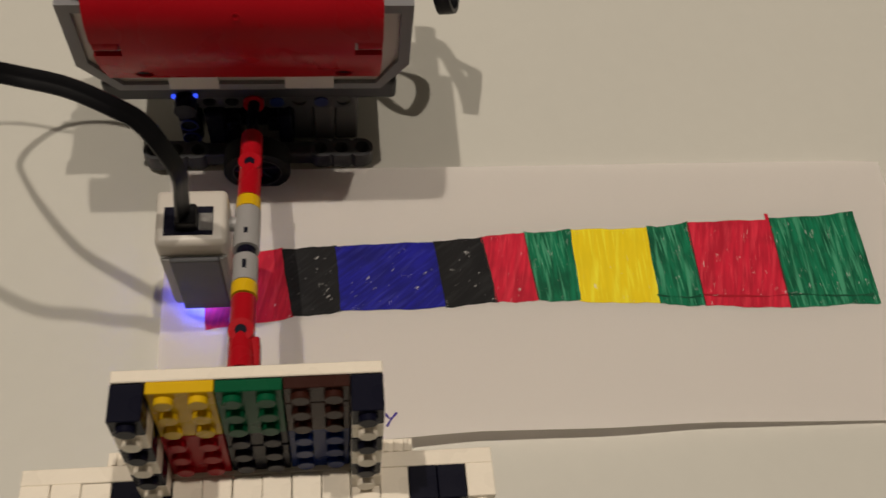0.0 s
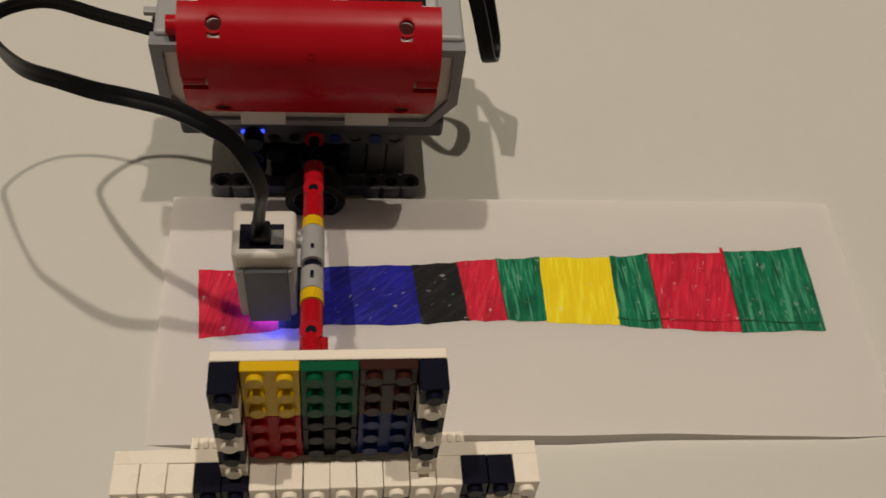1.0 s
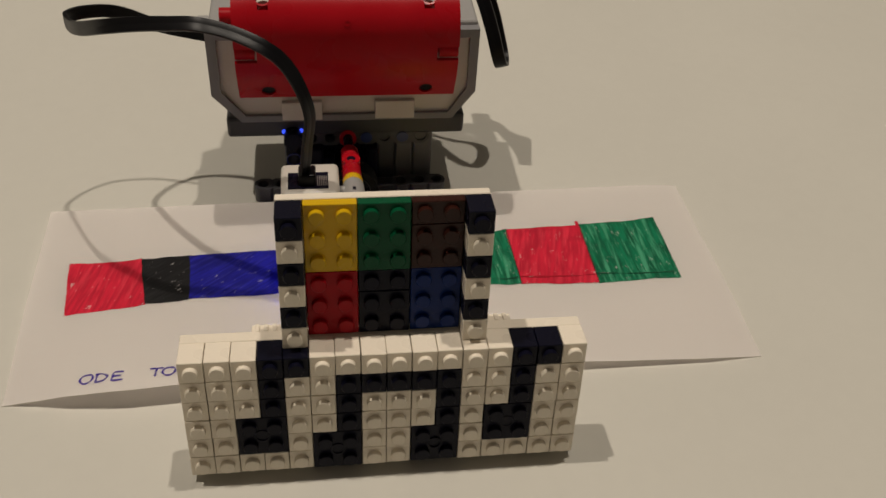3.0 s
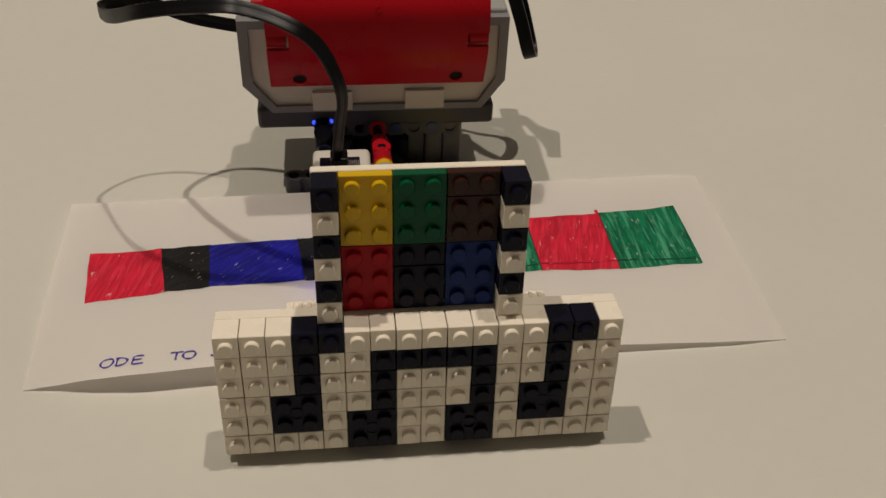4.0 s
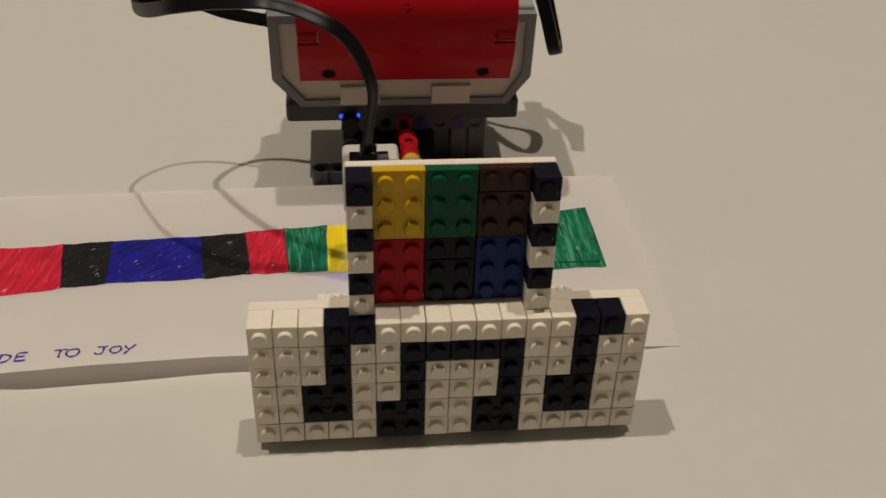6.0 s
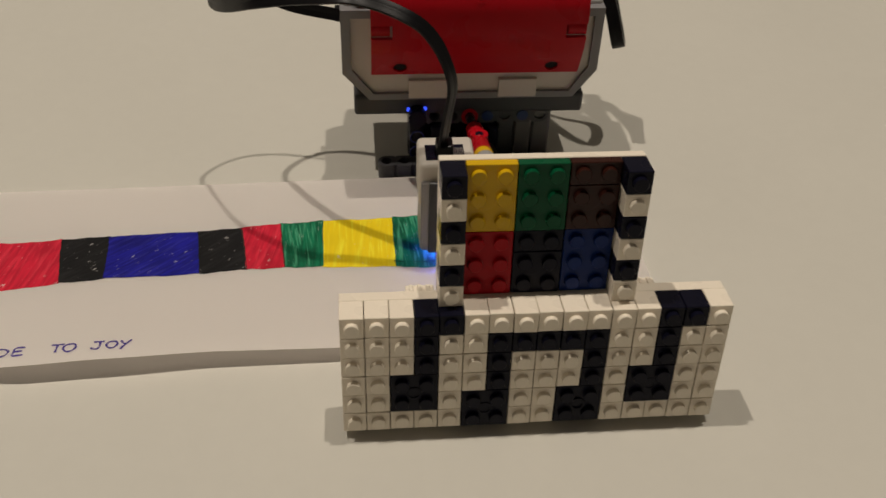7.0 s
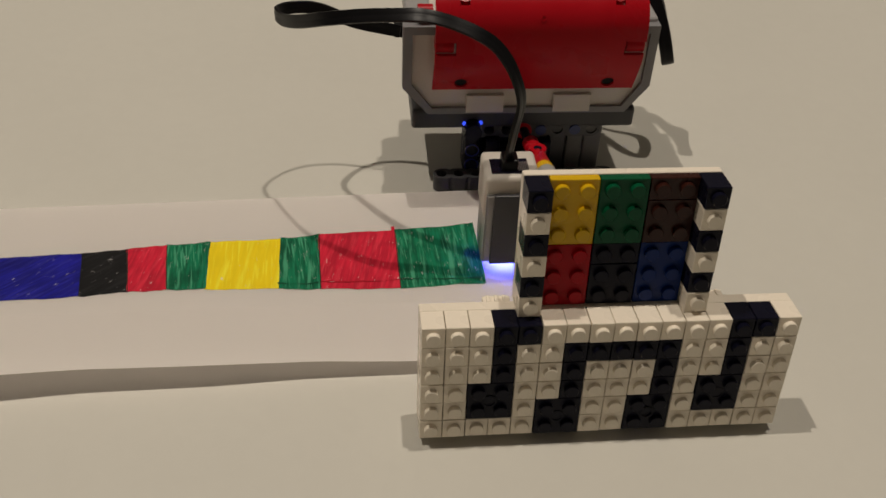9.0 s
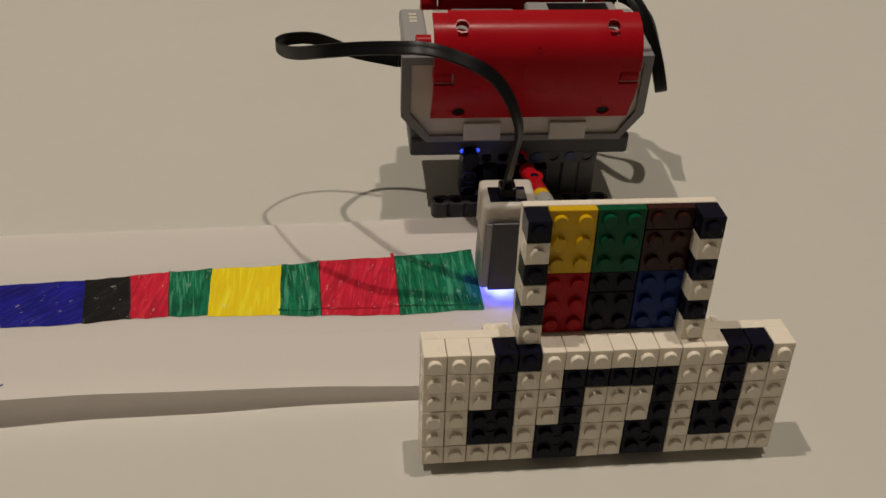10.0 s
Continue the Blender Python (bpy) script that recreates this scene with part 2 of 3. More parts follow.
FLOOR = TABLE - 0.74
tagged(slab("floor", -2.6, 2.6, -2.6, 2.6, FLOOR - 0.05, FLOOR, M_FLOOR), "brown wooden floor under the table", "floor", kind="structure")
tagged(slab("ceiling", -2.6, 2.6, -2.6, 2.6, CEILING, CEILING + 0.05, M_WALL), "plain pale ceiling above the table", "ceiling", kind="structure")
for nm, b in (("wall_north", (-2.7, 2.7, 2.6, 2.7)), ("wall_south", (-2.7, 2.7, -2.7, -2.6)), ("wall_east", (2.6, 2.7, -2.6, 2.6)), ("wall_west", (-2.7, -2.6, -2.6, 2.6))):
    tagged(slab(nm, *b, FLOOR - 0.05, CEILING + 0.05, M_WALL), "plain pale painted wall of the room", "wall", kind="structure")


def build_table():
    top = new("table")
    tagged(top, "cream white table with a smooth matt top", "table")
    bm = bmesh.new()
    box(bm, -900, 800, -520, 780, TABLE / MM - 28, TABLE / MM, 2)
    part("tabletop", bm, M_TABLE, top)
    for x in (-850, 750):
        for y in (-470, 730):
            bm = bmesh.new()
            box(bm, x - 30, x + 30, y - 30, y + 30, FLOOR / MM, TABLE / MM - 28, 3)
            part("leg", bm, M_TABLE, top)


build_table()

# ---- the paper strip ----
# along the near edge: x, y, height
EDGE = [(-229, 32.0, -3.1), (-219, 31.5, -1.2), (-205, 29.9, 2.6), (-188, 29.0, 4.9), (-160, 30.5, 5.3), (-120, 33.0, 4.3), (-80, 33.2, 3.5), (-40, 34.8, 1.8), (0, 34.8, -0.2),
        (30, 34.8, -1.3), (53, 36.0, -3.1)]
HINGE = 70.0  # the sheet curls up along this line


def along_edge(x, k):
    """The near edge's y (k = 1) or height (k = 2) at x, in millimetres."""
    for p, q in zip(EDGE, EDGE[1:]):
        if x <= q[0]:
            w = min(max((x - p[0]) / (q[0] - p[0]), 0), 1)
            w = w * w * (3 - 2 * w) * 0.5 + w * 0.5
            return p[k] + (q[k] - p[k]) * w
    return EDGE[-1][k]


def paper_z(x, y):
    """The sheet lies a little above the table along the strip, and bows up towards its near edge."""
    k = min(max((82 - y) / 48, 0), 1)
    k = k * k * (3 - 2 * k)
    flat = 0.0 + 0.5 * min(max((y - 118) / 24, 0), 1) - 1.2 * min(max((x - 30) / 23, 0), 1) ** 2
    return flat + (along_edge(x, 2) - flat) * k


def far_edge(x):
    return 140.4 + 0.021 * (x + 90)


def near_edge(x):
    return along_edge(x, 1)


def hinge_line(x):
    return HINGE


def build_sheet(name, low, high, ny, parent, origin):
    """One piece of the sheet between two lines across y."""
    bm = bmesh.new()
    nx = 120
    for dz in (0.0, -0.07):
        grid = []
        for i in range(nx + 1):
            row = []
            for j in range(ny + 1):
                x = -229 + (53 + 229) * i / nx
                y = low(x) + (high(x) - low(x)) * j / ny
                # the short sides run slightly askew
                sx = x - 0.025 * (y - 33) * (1 if x > -88 else 0.5)
                row.append(bm.verts.new(((sx - origin[0]) * MM, (y - origin[1]) * MM, (paper_z(x, y) + dz - origin[2]) * MM)))
            grid.append(row)
        for i in range(nx):
            for j in range(ny):
                bm.faces.new((grid[i][j], grid[i + 1][j], grid[i + 1][j + 1], grid[i][j + 1]))
        if dz == 0:
            upper = grid
    # the open rim; the two pieces meet without a rim along the hinge
    def rim(g):
        left, right = [g[0][j] for j in range(ny, -1, -1)], [g[nx][j] for j in range(ny + 1)]
        near, far = [g[i][0] for i in range(nx + 1)], [g[i][ny] for i in range(nx, -1, -1)]
        return left + near[1:] + right[1:] if high is hinge_line else right + far[1:] + left[1:]
    a, b = rim(upper), rim(grid)
    for k in range(len(a) - 1):
        bm.faces.new((a[k], a[k + 1], b[k + 1], b[k]))
    return part(name, bm, M_PAPER, parent, smooth=True)


FLAP_AT = (0.0, HINGE, 0.5)


def build_paper():
    sheet = new("paper_sheet")
    tagged(sheet, "white paper sheet with coloured felt-pen squares, curled near edge", "paper")
    build_sheet("sheet", hinge_line, far_edge, 30, sheet, (0, 0, 0))
    flap = build_sheet("curled_edge", near_edge, hinge_line, 22, sheet, FLAP_AT)
    flap.matrix_basis = pose(*(v * MM for v in FLAP_AT))
    return sheet, flap


PAPER, FLAP = build_paper()
rng = random.Random(4)


def ink_patch(mat, label, t0, t1, b1, b0, lift, wob=0.5):
    """A hand-filled patch: corners far-left, far-right, near-right, near-left."""
    bm = bmesh.new()
    n = 22
    ph = [rng.uniform(0, 6) for _ in range(8)]

    def w(s, k):
        return wob * (math.sin(s * 5.3 + ph[k]) * 0.6 + math.sin(s * 13 + ph[k + 1]) * 0.3 + math.sin(s * 31 + ph[k + 2]) * 0.15)
    rows = []
    for i in range(n + 1):
        u = i / n
        top = Vector(t0).lerp(Vector(t1), u) + Vector((0, w(u, 0) - 0.8 * math.sin(u * math.pi) * wob))
        bot = Vector(b0).lerp(Vector(b1), u) + Vector((0, w(u, 3)))
        row = []
        for j in range(n + 1):
            v = j / n
            p = bot.lerp(top, v)
            p.x += w(v, 1) * 0.5 * (1 - u) + w(v, 4) * 0.5 * u
            row.append(bm.verts.new((p.x * MM, p.y * MM, (paper_z(p.x, p.y) + lift) * MM)))
        rows.append(row)
    for i in range(n):
        for j in range(n):
            bm.faces.new((rows[i][j], rows[i + 1][j], rows[i + 1][j + 1], rows[i][j + 1]))
    return part("ink_patch", bm, mat, PAPER, label)


BOUND = [((-217.0, 102.7), (-214.3, 72.4)), ((-188.9, 104.6), (-184.8, 77.0)), ((-169.5, 105.6), (-167.6, 79.0)),
         ((-133.7, 107.1), (-130.3, 80.3)), ((-115.8, 109.0), (-111.8, 81.8)), ((-99.6, 111.0), (-96.7, 82.4)),
         ((-81.7, 111.8), (-81.4, 82.0)), ((-51.8, 113.1), (-51.7, 80.4)), ((-35.6, 114.8), (-34.9, 79.4)),
         ((-2.8, 116.3), (-2.3, 78.4)), ((31.8, 119.6), (32.6, 79.4))]
for k, (mat, word) in enumerate(((I_RED, "red"), (I_BLACK, "black"), (I_BLUE, "blue"), (I_BLACK, "black"), (I_RED, "red"), (I_GREEN, "green"),
                                 (I_YELLOW, "yellow"), (I_GREEN, "green"), (I_RED, "red"), (I_GREEN, "green"))):
    (t0, b0), (t1, b1) = BOUND[k], BOUND[k + 1]
    ink_patch(mat, word + " felt-pen patch with bare gaps", t0, (t1[0] + 0.4, t1[1]), (b1[0] + 0.4, b1[1]), b0, 0.12 + 0.05 * (k % 3))
# stray strokes of the pens
ink_patch(I_RED, "thin red pen stroke", (-4.0, 118.4), (-2.6, 118.6), (-2.2, 112), (-3.8, 112), 0.32, 0.1)
for x0, x1 in ((-52.5, -35.5), (-35, -2.6), (-2.6, 31.5)):
    m = I_RED_TWICE if x0 == -35 else I_GREEN_TWICE
    ink_patch(m, "second pen stroke along the edge", (x0 + 0.4, 84.0), (x1, 83.8), (x1, 82.9), (x0 + 0.4, 83.1), 0.34, 0.55)


def patch_line(p, q, mat, width=0.45):
    """A wavering felt-pen line where two patches meet."""
    d = Vector((q[0] - p[0], q[1] - p[1])).normalized()
    n = Vector((-d.y, d.x)) * width
    return ink_patch(mat, "dark overlap of two pen colours", p, (p[0] + n.x, p[1] + n.y), (q[0] + n.x, q[1] + n.y), q, 0.36, 0.25)


M_OVERLAP = material("pen_overlap", (0.055, 0.022, 0.020), 0.6, vary=0.3, spec=0.15)
for k in (4, 5, 8, 9):
    patch_line(*BOUND[k], M_OVERLAP)
patch_line(*BOUND[10], I_GREEN, 0.7)
patch_line(BOUND[3][0], BOUND[3][1], I_BLACK, 0.8)
patch_line((-151.4, 106.0), (-149.9, 80.0), I_BLUE, 0.5)


def pen_stroke(pts, width=0.82):
    """A written line lying on the sheet."""
    bm = bmesh.new()
    path = smooth_path([(x, y, 0) for x, y in pts], 6)
    rows = []
    for i, p in enumerate(path):
        d = (path[min(i + 1, len(path) - 1)] - path[max(i - 1, 0)]).normalized()
        s = Vector((-d.y, d.x, 0)) * width * (0.42 + 0.1 * math.sin(i * 0.7))
        rows.append([bm.verts.new(((p + q).x * MM, ((p + q).y - FLAP_AT[1]) * MM, (paper_z((p + q).x, (p + q).y) + 0.22 - FLAP_AT[2]) * MM)) for q in (s, -s)])
    for a, b in zip(rows, rows[1:]):
        bm.faces.new((a[0], a[1], b[1], b[0]))
    return part("letter_stroke", bm, M_PEN, FLAP, "violet handwritten pen line")


LETTERS = {
    "O": [[(0.5, 1), (0.15, 0.85), (0, 0.4), (0.3, 0.02), (0.75, 0.1), (1, 0.55), (0.85, 0.95), (0.5, 1)]],
    "D": [[(0.15, 1), (0.12, 0.5), (0.1, 0.03)], [(0.0, 0.98), (0.5, 0.95), (0.95, 0.6), (0.7, 0.15), (0.05, 0.02)]],
    "E": [[(0.9, 1), (0.2, 0.97), (0.12, 0.5), (0.1, 0.03), (0.9, 0.06)], [(0.15, 0.52), (0.75, 0.55)]],
    "T": [[(0, 0.95), (0.5, 0.97), (1.05, 1)], [(0.52, 0.97), (0.48, 0.5), (0.45, 0.02)]],
    "J": [[(0.1, 0.95), (0.6, 0.98), (1.0, 1)], [(0.65, 0.97), (0.68, 0.4), (0.5, 0.05), (0.1, 0.05), (0.0, 0.25)]],
    "Y": [[(0.1, 1), (0.3, 0.6), (0.5, 0.52)], [(1.0, 1.1), (0.6, 0.55), (0.15, -0.25)]],
}
for ch, x, wd, y, high in (("O", -202.0, 4.5, 36.2, 4.1), ("D", -196.7, 4.5, 35.9, 4.1), ("E", -190.9, 4.6, 35.7, 4.0), ("T", -177.6, 4.3, 36.2, 4.1), ("O", -173.2, 4.4, 36.5, 3.8),
                           ("J", -163.2, 4.1, 37.0, 3.9), ("O", -158.1, 3.8, 37.4, 3.4), ("Y", -153.6, 4.1, 37.6, 3.6)):
    for line in LETTERS[ch]:
        pen_stroke([(x + u * wd, y - 1.7 + v * high) for u, v in line])

# ---- the robot: everything that drives together ----
ROBOT = new("music_robot")
tagged(ROBOT, "red grey and black toy-brick robot pushing a brick note panel", "toy robot")

# the brick panel leans back on the arm
LEAN = 7.01
panel = bmesh.new()
box(panel, 0.1, 127.9, 9.7, 14.3, 0.2, 47.9, 0.25, 1)
panel = part("note_panel", panel, M_WHITE, ROBOT, "black and white brick panel showing music notes")
panel.matrix_basis = pose(0, 0, -0.0002, -LEAN, 0, 0)
UP_Y = 4.6
back = bmesh.new()
box(back, 32.1, 95.9, UP_Y + 9.7, UP_Y + 12.9, 47.9, 96.2, 0.25, 1)
part("backing_plate", back, M_WHITE, panel, "white backing plate")

# ribbed white joiners behind the foot of the upper panel
for x in (22.0, 96.4):
    bm = bmesh.new()
    box(bm, x, x + 9.4, 14.4, 18.6, 40, 47.0, 0.3, 1)
    joiner = part("joiner", bm, M_WHITE, panel, "white ribbed joining piece")
    for k in range(3):
        bm = bmesh.new()
        box(bm, x + 1.2 + k * 2.8, x + 2.5 + k * 2.8, 14.6, 18.2, 46.9, 47.6, 0.15, 1)
        part("rib", bm, M_WHITE, panel)

MESHES = {}


def brick_mesh(w, h, depth, mat):
    """A brick w by h studs whose studs point towards -y; its front face lies at y = 0."""
    key = (w, h, depth, mat.name)
    if key not in MESHES:
        bm = bmesh.new()
        box(bm, 0.13, w * 8 - 0.13, 0, depth, 0.035, h * 8 - 0.035, 0.2, 1)
        for i in range(w):
            for j in range(h):
                c = (i * 8 + 4, j * 8 + 4)
                rod(bm, (c[0], 0.1, c[1]), (c[0], -1.45, c[1]), 2.42, 18)
                rod(bm, (c[0], -1.45, c[1]), (c[0], -1.7, c[1]), 2.42, 18, 2.2)
        me = bpy.data.meshes.new("brick")
        bmesh.ops.recalc_face_normals(bm, faces=bm.faces)
        bm.to_mesh(me)
        bm.free()
        me.materials.append(mat)
        for f in me.polygons:
            f.use_smooth = True
        me.set_sharp_from_angle(angle=radians(35))
        MESHES[key] = me
    return MESHES[key]


def brick(col, row_up, w, h, depth, mat, y=0.0, x0=0.0, z0=0.0):
    """Places a brick by its lower left stud."""
    ob = new("brick", brick_mesh(w, h, depth, mat))
    ob.parent = panel
    j = rng.uniform
    ob.matrix_basis = pose((x0 + col * 8 + j(-0.05, 0.05)) * MM, (y + j(-0.18, 0.18)) * MM, (z0 + row_up * 8 + j(-0.04, 0.04)) * MM, j(-0.25, 0.25), j(-0.2, 0.2), j(-0.3, 0.3))
    return ob


NOTES = ["WWWBBWWWWWWWWBBW",
         "WWWBWWBBBBBWWBWW",
         "WWWBWWBWWWBWWBWW",
         "WWqqWWBWWWBWqqWW",
         "WWqqWqqWWqqWqqWW",
         "WWWWWqqWWqqWWWWW"]
for r, line in enumerate(NOTES):
    for c, ch in enumerate(line):
        if ch != "q":
            brick(c, 5 - r, 1, 1, 9.6, M_WHITE if ch == "W" else M_BLACK)
for c, r in ((2, 1), (5, 0), (9, 0), (12, 1)):
    brick(c, r, 2, 2, 9.6, M_BLACK)
    bm = bmesh.new()
    ring(bm, ((c + 1) * 8, -0.35, (r + 1) * 8), ((c + 1) * 8, 0.3, (r + 1) * 8), 2.6, 1.9, 16)
    part("centre_tube", bm, M_BLACK, panel)
for r in range(6):
    for c in (0, 7):
        brick(c, r, 1, 1, 9.6, M_WHITE if r % 2 == 0 else M_BLACK, UP_Y, 32, 48)
PLATE_Y = UP_Y + 6.4
for c, r, h, mat in ((1, 3, 3, M_YELLOW), (3, 3, 3, M_GREEN), (5, 3, 2, M_BROWN), (5, 5, 1, M_BROWN),
                     (1, 0, 3, M_RED), (3, 0, 2, M_BLACK), (3, 2, 1, M_BLACK), (5, 0, 3, M_BLUE)):
    brick(c, r, 2, h, 3.2, mat, PLATE_Y, 32, 48)

# ---- the control brick ----
control = bmesh.new()
OCT = [(1.9, 76.5), (113.0, 76.5), (113.0, 47), (103.5, 33.6), (13.4, 33.6), (1.9, 47)]
prism(control, [(4.0, 76.5), (112, 76.5), (112, 49), (102.6, 36.5), (14.4, 36.5), (4.0, 49)], 161, 199, "y")
control = part("control_brick", control, M_SHELL, ROBOT, "white and grey control brick lying on the chassis")
bm = bmesh.new()
frame_band(bm, OCT, [(6.0, 72.8), (109.1, 72.8), (109.1, 48.6), (101.6, 36.5), (15.2, 36.5), (6.0, 48.4)], 156.0, 162, "y")
part("front_frame", bm, M_MGREY, control, "grey rim of the front side")
bm = bmesh.new()
prism(bm, [(5.7, 73.1), (109.4, 73.1), (109.4, 48.4), (101.8, 36.2), (15.0, 36.2), (5.7, 48.2)], 157.8, 161.2, "y")
part("front_panel", bm, M_SHELL, control)
bm = bmesh.new()
box(bm, 6.5, 109.5, 158.5, 199, 24.0, 34.0, 1.5)
part("battery_base", bm, M_BASE, control, "dark grey battery base")
bm = bmesh.new()
box(bm, 102.8, 109, 198.5, 225, 62, 73.5, 1.0)
part("port_block", bm, M_LGREY, control, "grey block holding the cable ports")
for x in (31, 70.5):
    bm = bmesh.new()
    box(bm, x - 0.5, x + 16.5, 155.8, 158.4, 34.2, 43.0, 0.3)
    part("clip", bm, M_SHELL, control)
for x0, x1 in ((3.2, 14.5), (101.5, 112.8)):
    bm = bmesh.new()
    box(bm, x0, x1, 160, 200, 71, 78.4, 1.6, 3)
    part("side_rail", bm, M_LGREY, control, "grey top rail")
bm = bmesh.new()
box(bm, 14.2, 102, 160.5, 199.5, 76.0, 78.0, 0.6)
part("top_shell", bm, M_SHELL, control)
bm = bmesh.new()
prism(bm, [(163, 77.6), (170, 82.4), (198, 82.4), (199, 77.6)], 61, 103, "x")
bmesh.ops.bevel(bm, geom=bm.edges[:], offset=0.7 * MM, segments=2, affect="EDGES")
part("screen_bezel", bm, M_LGREY, control, "raised grey screen surround", smooth=True)
bm = bmesh.new()
box(bm, 71, 99, 172, 196, 82.2, 82.7, 0.2)
part("screen", bm, M_SCREEN, control, "black screen")
bm = bmesh.new()
box(bm, 27, 56, 166, 199, 77.6, 79.0, 0.6)
part("button_field", bm, M_LGREY, control, "grey button field")
bm = bmesh.new()
box(bm, 38.2, 46.8, 183.2, 190.8, 78.8, 80.2, 0.6)
part("button", bm, M_BASE, control, "dark grey centre button")
for x0, x1, y0, y1 in ((36.4, 37.9, 182, 192), (47.1, 48.6, 182, 192), (38.4, 41.0, 191.1, 192.3), (44.0, 46.6, 191.1, 192.3), (38.4, 41.0, 181.6, 182.8), (44.0, 46.6, 181.6, 182.8)):
    bm = bmesh.new()
    box(bm, x0, x1, y0, y1, 78.8, 79.5, 0.2)
    part("status_light", bm, M_STATUS, control, "glowing green status light")
bm = bmesh.new()
ring(bm, (8.2, 161.5, 80.5), (14.6, 161.5, 80.5), 3.6, 2.3)
part("red_socket", bm, M_RED, control, "red pin socket beside the cover", smooth=True)
bm = bmesh.new()
box(bm, -2.6, 3.2, 176.5, 179.5, 69.5, 71.8, 0.5)
part("plug_latch", bm, M_LGREY, control, "pale cable latch")
# lettering on the rail as plain bars
for k, (y, h) in enumerate(((193.5, 2.4), (190.2, 2.4), (186.9, 2.4))):
    bm = bmesh.new()
    box(bm, 7.2, 10.6, y - h / 2, y + h / 2, 78.3, 78.55)
    part("marking_bar", bm, M_SHELL, control)


SECTION = [(149.2, 50.6), (146.7, 56.3), (143.6, 63.5), (141.7, 71), (141.4, 78.5), (142.2, 85), (144.8, 90.2), (149.5, 94.2), (155, 96.2), (159.5, 96.9)]


def curved_cover(name, flip, mid):
    """A curved red cover panel with pin holes and pin sockets at its ends; flip mirrors it about y = mid."""
    x0, th = 14.0, 1.8
    path = smooth_path([(0, y, z) for y, z in SECTION], 10)
    na, nx = len(path) - 1, 132
    norm = []
    for i in range(na + 1):
        d = (path[min(i + 1, na)] - path[max(i - 1, 0)]).normalized()
        norm.append(Vector((0, -d.z, d.y)))
    run = [0.0]
    for p, q in zip(path, path[1:]):
        run.append(run[-1] + (q - p).length)

    def at(u):
        k = min(range(na + 1), key=lambda i: abs(run[i] - u * run[-1]))
        return path[k], norm[k]

    def world_side(v):
        return Vector((v.x, v.y if flip > 0 else 2 * mid - v.y, v.z))
    holes = [(12, 0.085), (76, 0.085), (12, 0.835), (76, 0.835)]
    skip = set()
    for i in range(nx):
        for j in range(na):
            xm, u = (i + 0.5) * 88 / nx, (run[j] + run[j + 1]) / 2 / run[-1]
            for hx, hu in holes:
                if (xm - hx) ** 2 + ((u - hu) * run[-1]) ** 2 < 3.0 ** 2:
                    skip.add((i, j))
            if 0.475 > u > 0.375 and (xm < 9 or xm > 79):
                skip.add((i, j))
            if 0.785 > u > 0.745 and min(abs(xm - 12), abs(xm - 76)) < 2.2:
                skip.add((i, j))
            if (xm < 7 or xm > 81) and u > 0.965:
                skip.add((i, j))
    bm = bmesh.new()
    grids = []
    for depth in (0.0, -th):
        g = {}
        for i in range(nx + 1):
            for j in range(na + 1):
                p = path[j] + norm[j] * depth
                g[i, j] = bm.verts.new(world_side(Vector((x0 + i * 88 / nx, p.y, p.z))) * MM)
        grids.append(g)
    o, q = grids
    cells = {(i, j) for i in range(nx) for j in range(na)} - skip
    for i, j in cells:
        for g in (o, q):
            bm.faces.new((g[i, j], g[i + 1, j], g[i + 1, j + 1], g[i, j + 1]))
        for di, dj, e0, e1 in ((-1, 0, (i, j), (i, j + 1)), (1, 0, (i + 1, j), (i + 1, j + 1)), (0, -1, (i, j), (i + 1, j)), (0, 1, (i, j + 1), (i + 1, j + 1))):
            if (i + di, j + dj) not in cells:
                bm.faces.new((o[e0], o[e1], q[e1], q[e0]))
    bmesh.ops.delete(bm, geom=[v for v in bm.verts if not v.link_faces], context="VERTS")
    cover = part(name, bm, M_RED, ROBOT, "glossy red curved cover panel", smooth=True)
    # collars round the pin holes, dark pins in the lower ones, sockets at the ends, a moulding mark
    for hx, hu in holes:
        c, d = at(hu)
        c = c + Vector((x0 + hx, 0, 0))
        bm = bmesh.new()
        if hu < 0.5:
            ring(bm, world_side(c - d * 5), world_side(c + d * 0.1), 3.5, 2.9)
        else:
            ring(bm, world_side(c - d * 3.4), world_side(c - d * 0.25), 3.5, 2.65)
        part("pin_collar", bm, M_RED, cover, smooth=True)
        bm = bmesh.new()
        if hu < 0.5:
            rod(bm, world_side(c - d * 5), world_side(c - d * 0.7), 2.92)
            part("pin", bm, M_RUBBER, cover, "black pin")
        else:
            # added disc: stops light through the hole, stands for the white shell
            rod(bm, world_side(c - d * 7.5), world_side(c - d * 6.5), 3.4)
            part("pin_head", bm, M_SHELL, cover, "white disc closing the hole")
    for hx in (3.9, 84.1):
        c, d = at(0.425)
        c = world_side(c - d * 4.2 + Vector((x0 + hx, 0, 0)))
        bm = bmesh.new()
        ring(bm, c - Vector((3.8, 0, 0)), c + Vector((3.8, 0, 0)), 3.5, 1.9)
        part("pin_socket", bm, M_RED, cover, smooth=True)
    c, d = at(0.66)
    c = c + Vector((x0 + 44, 0, 0))
    bm = bmesh.new()
    ring(bm, world_side(c - d * 0.5), world_side(c + d * 0.25), 1.3, 0.8)
    part("moulding_mark", bm, M_RED, cover)
    return cover


for cover in (curved_cover("front_cover", 1, 180), curved_cover("rear_cover", -1, 180)):
    cover.matrix_basis = pose(0.0002, -0.0020, 0.0008)
control.matrix_basis = pose(0, -0.0006, 0.0003)

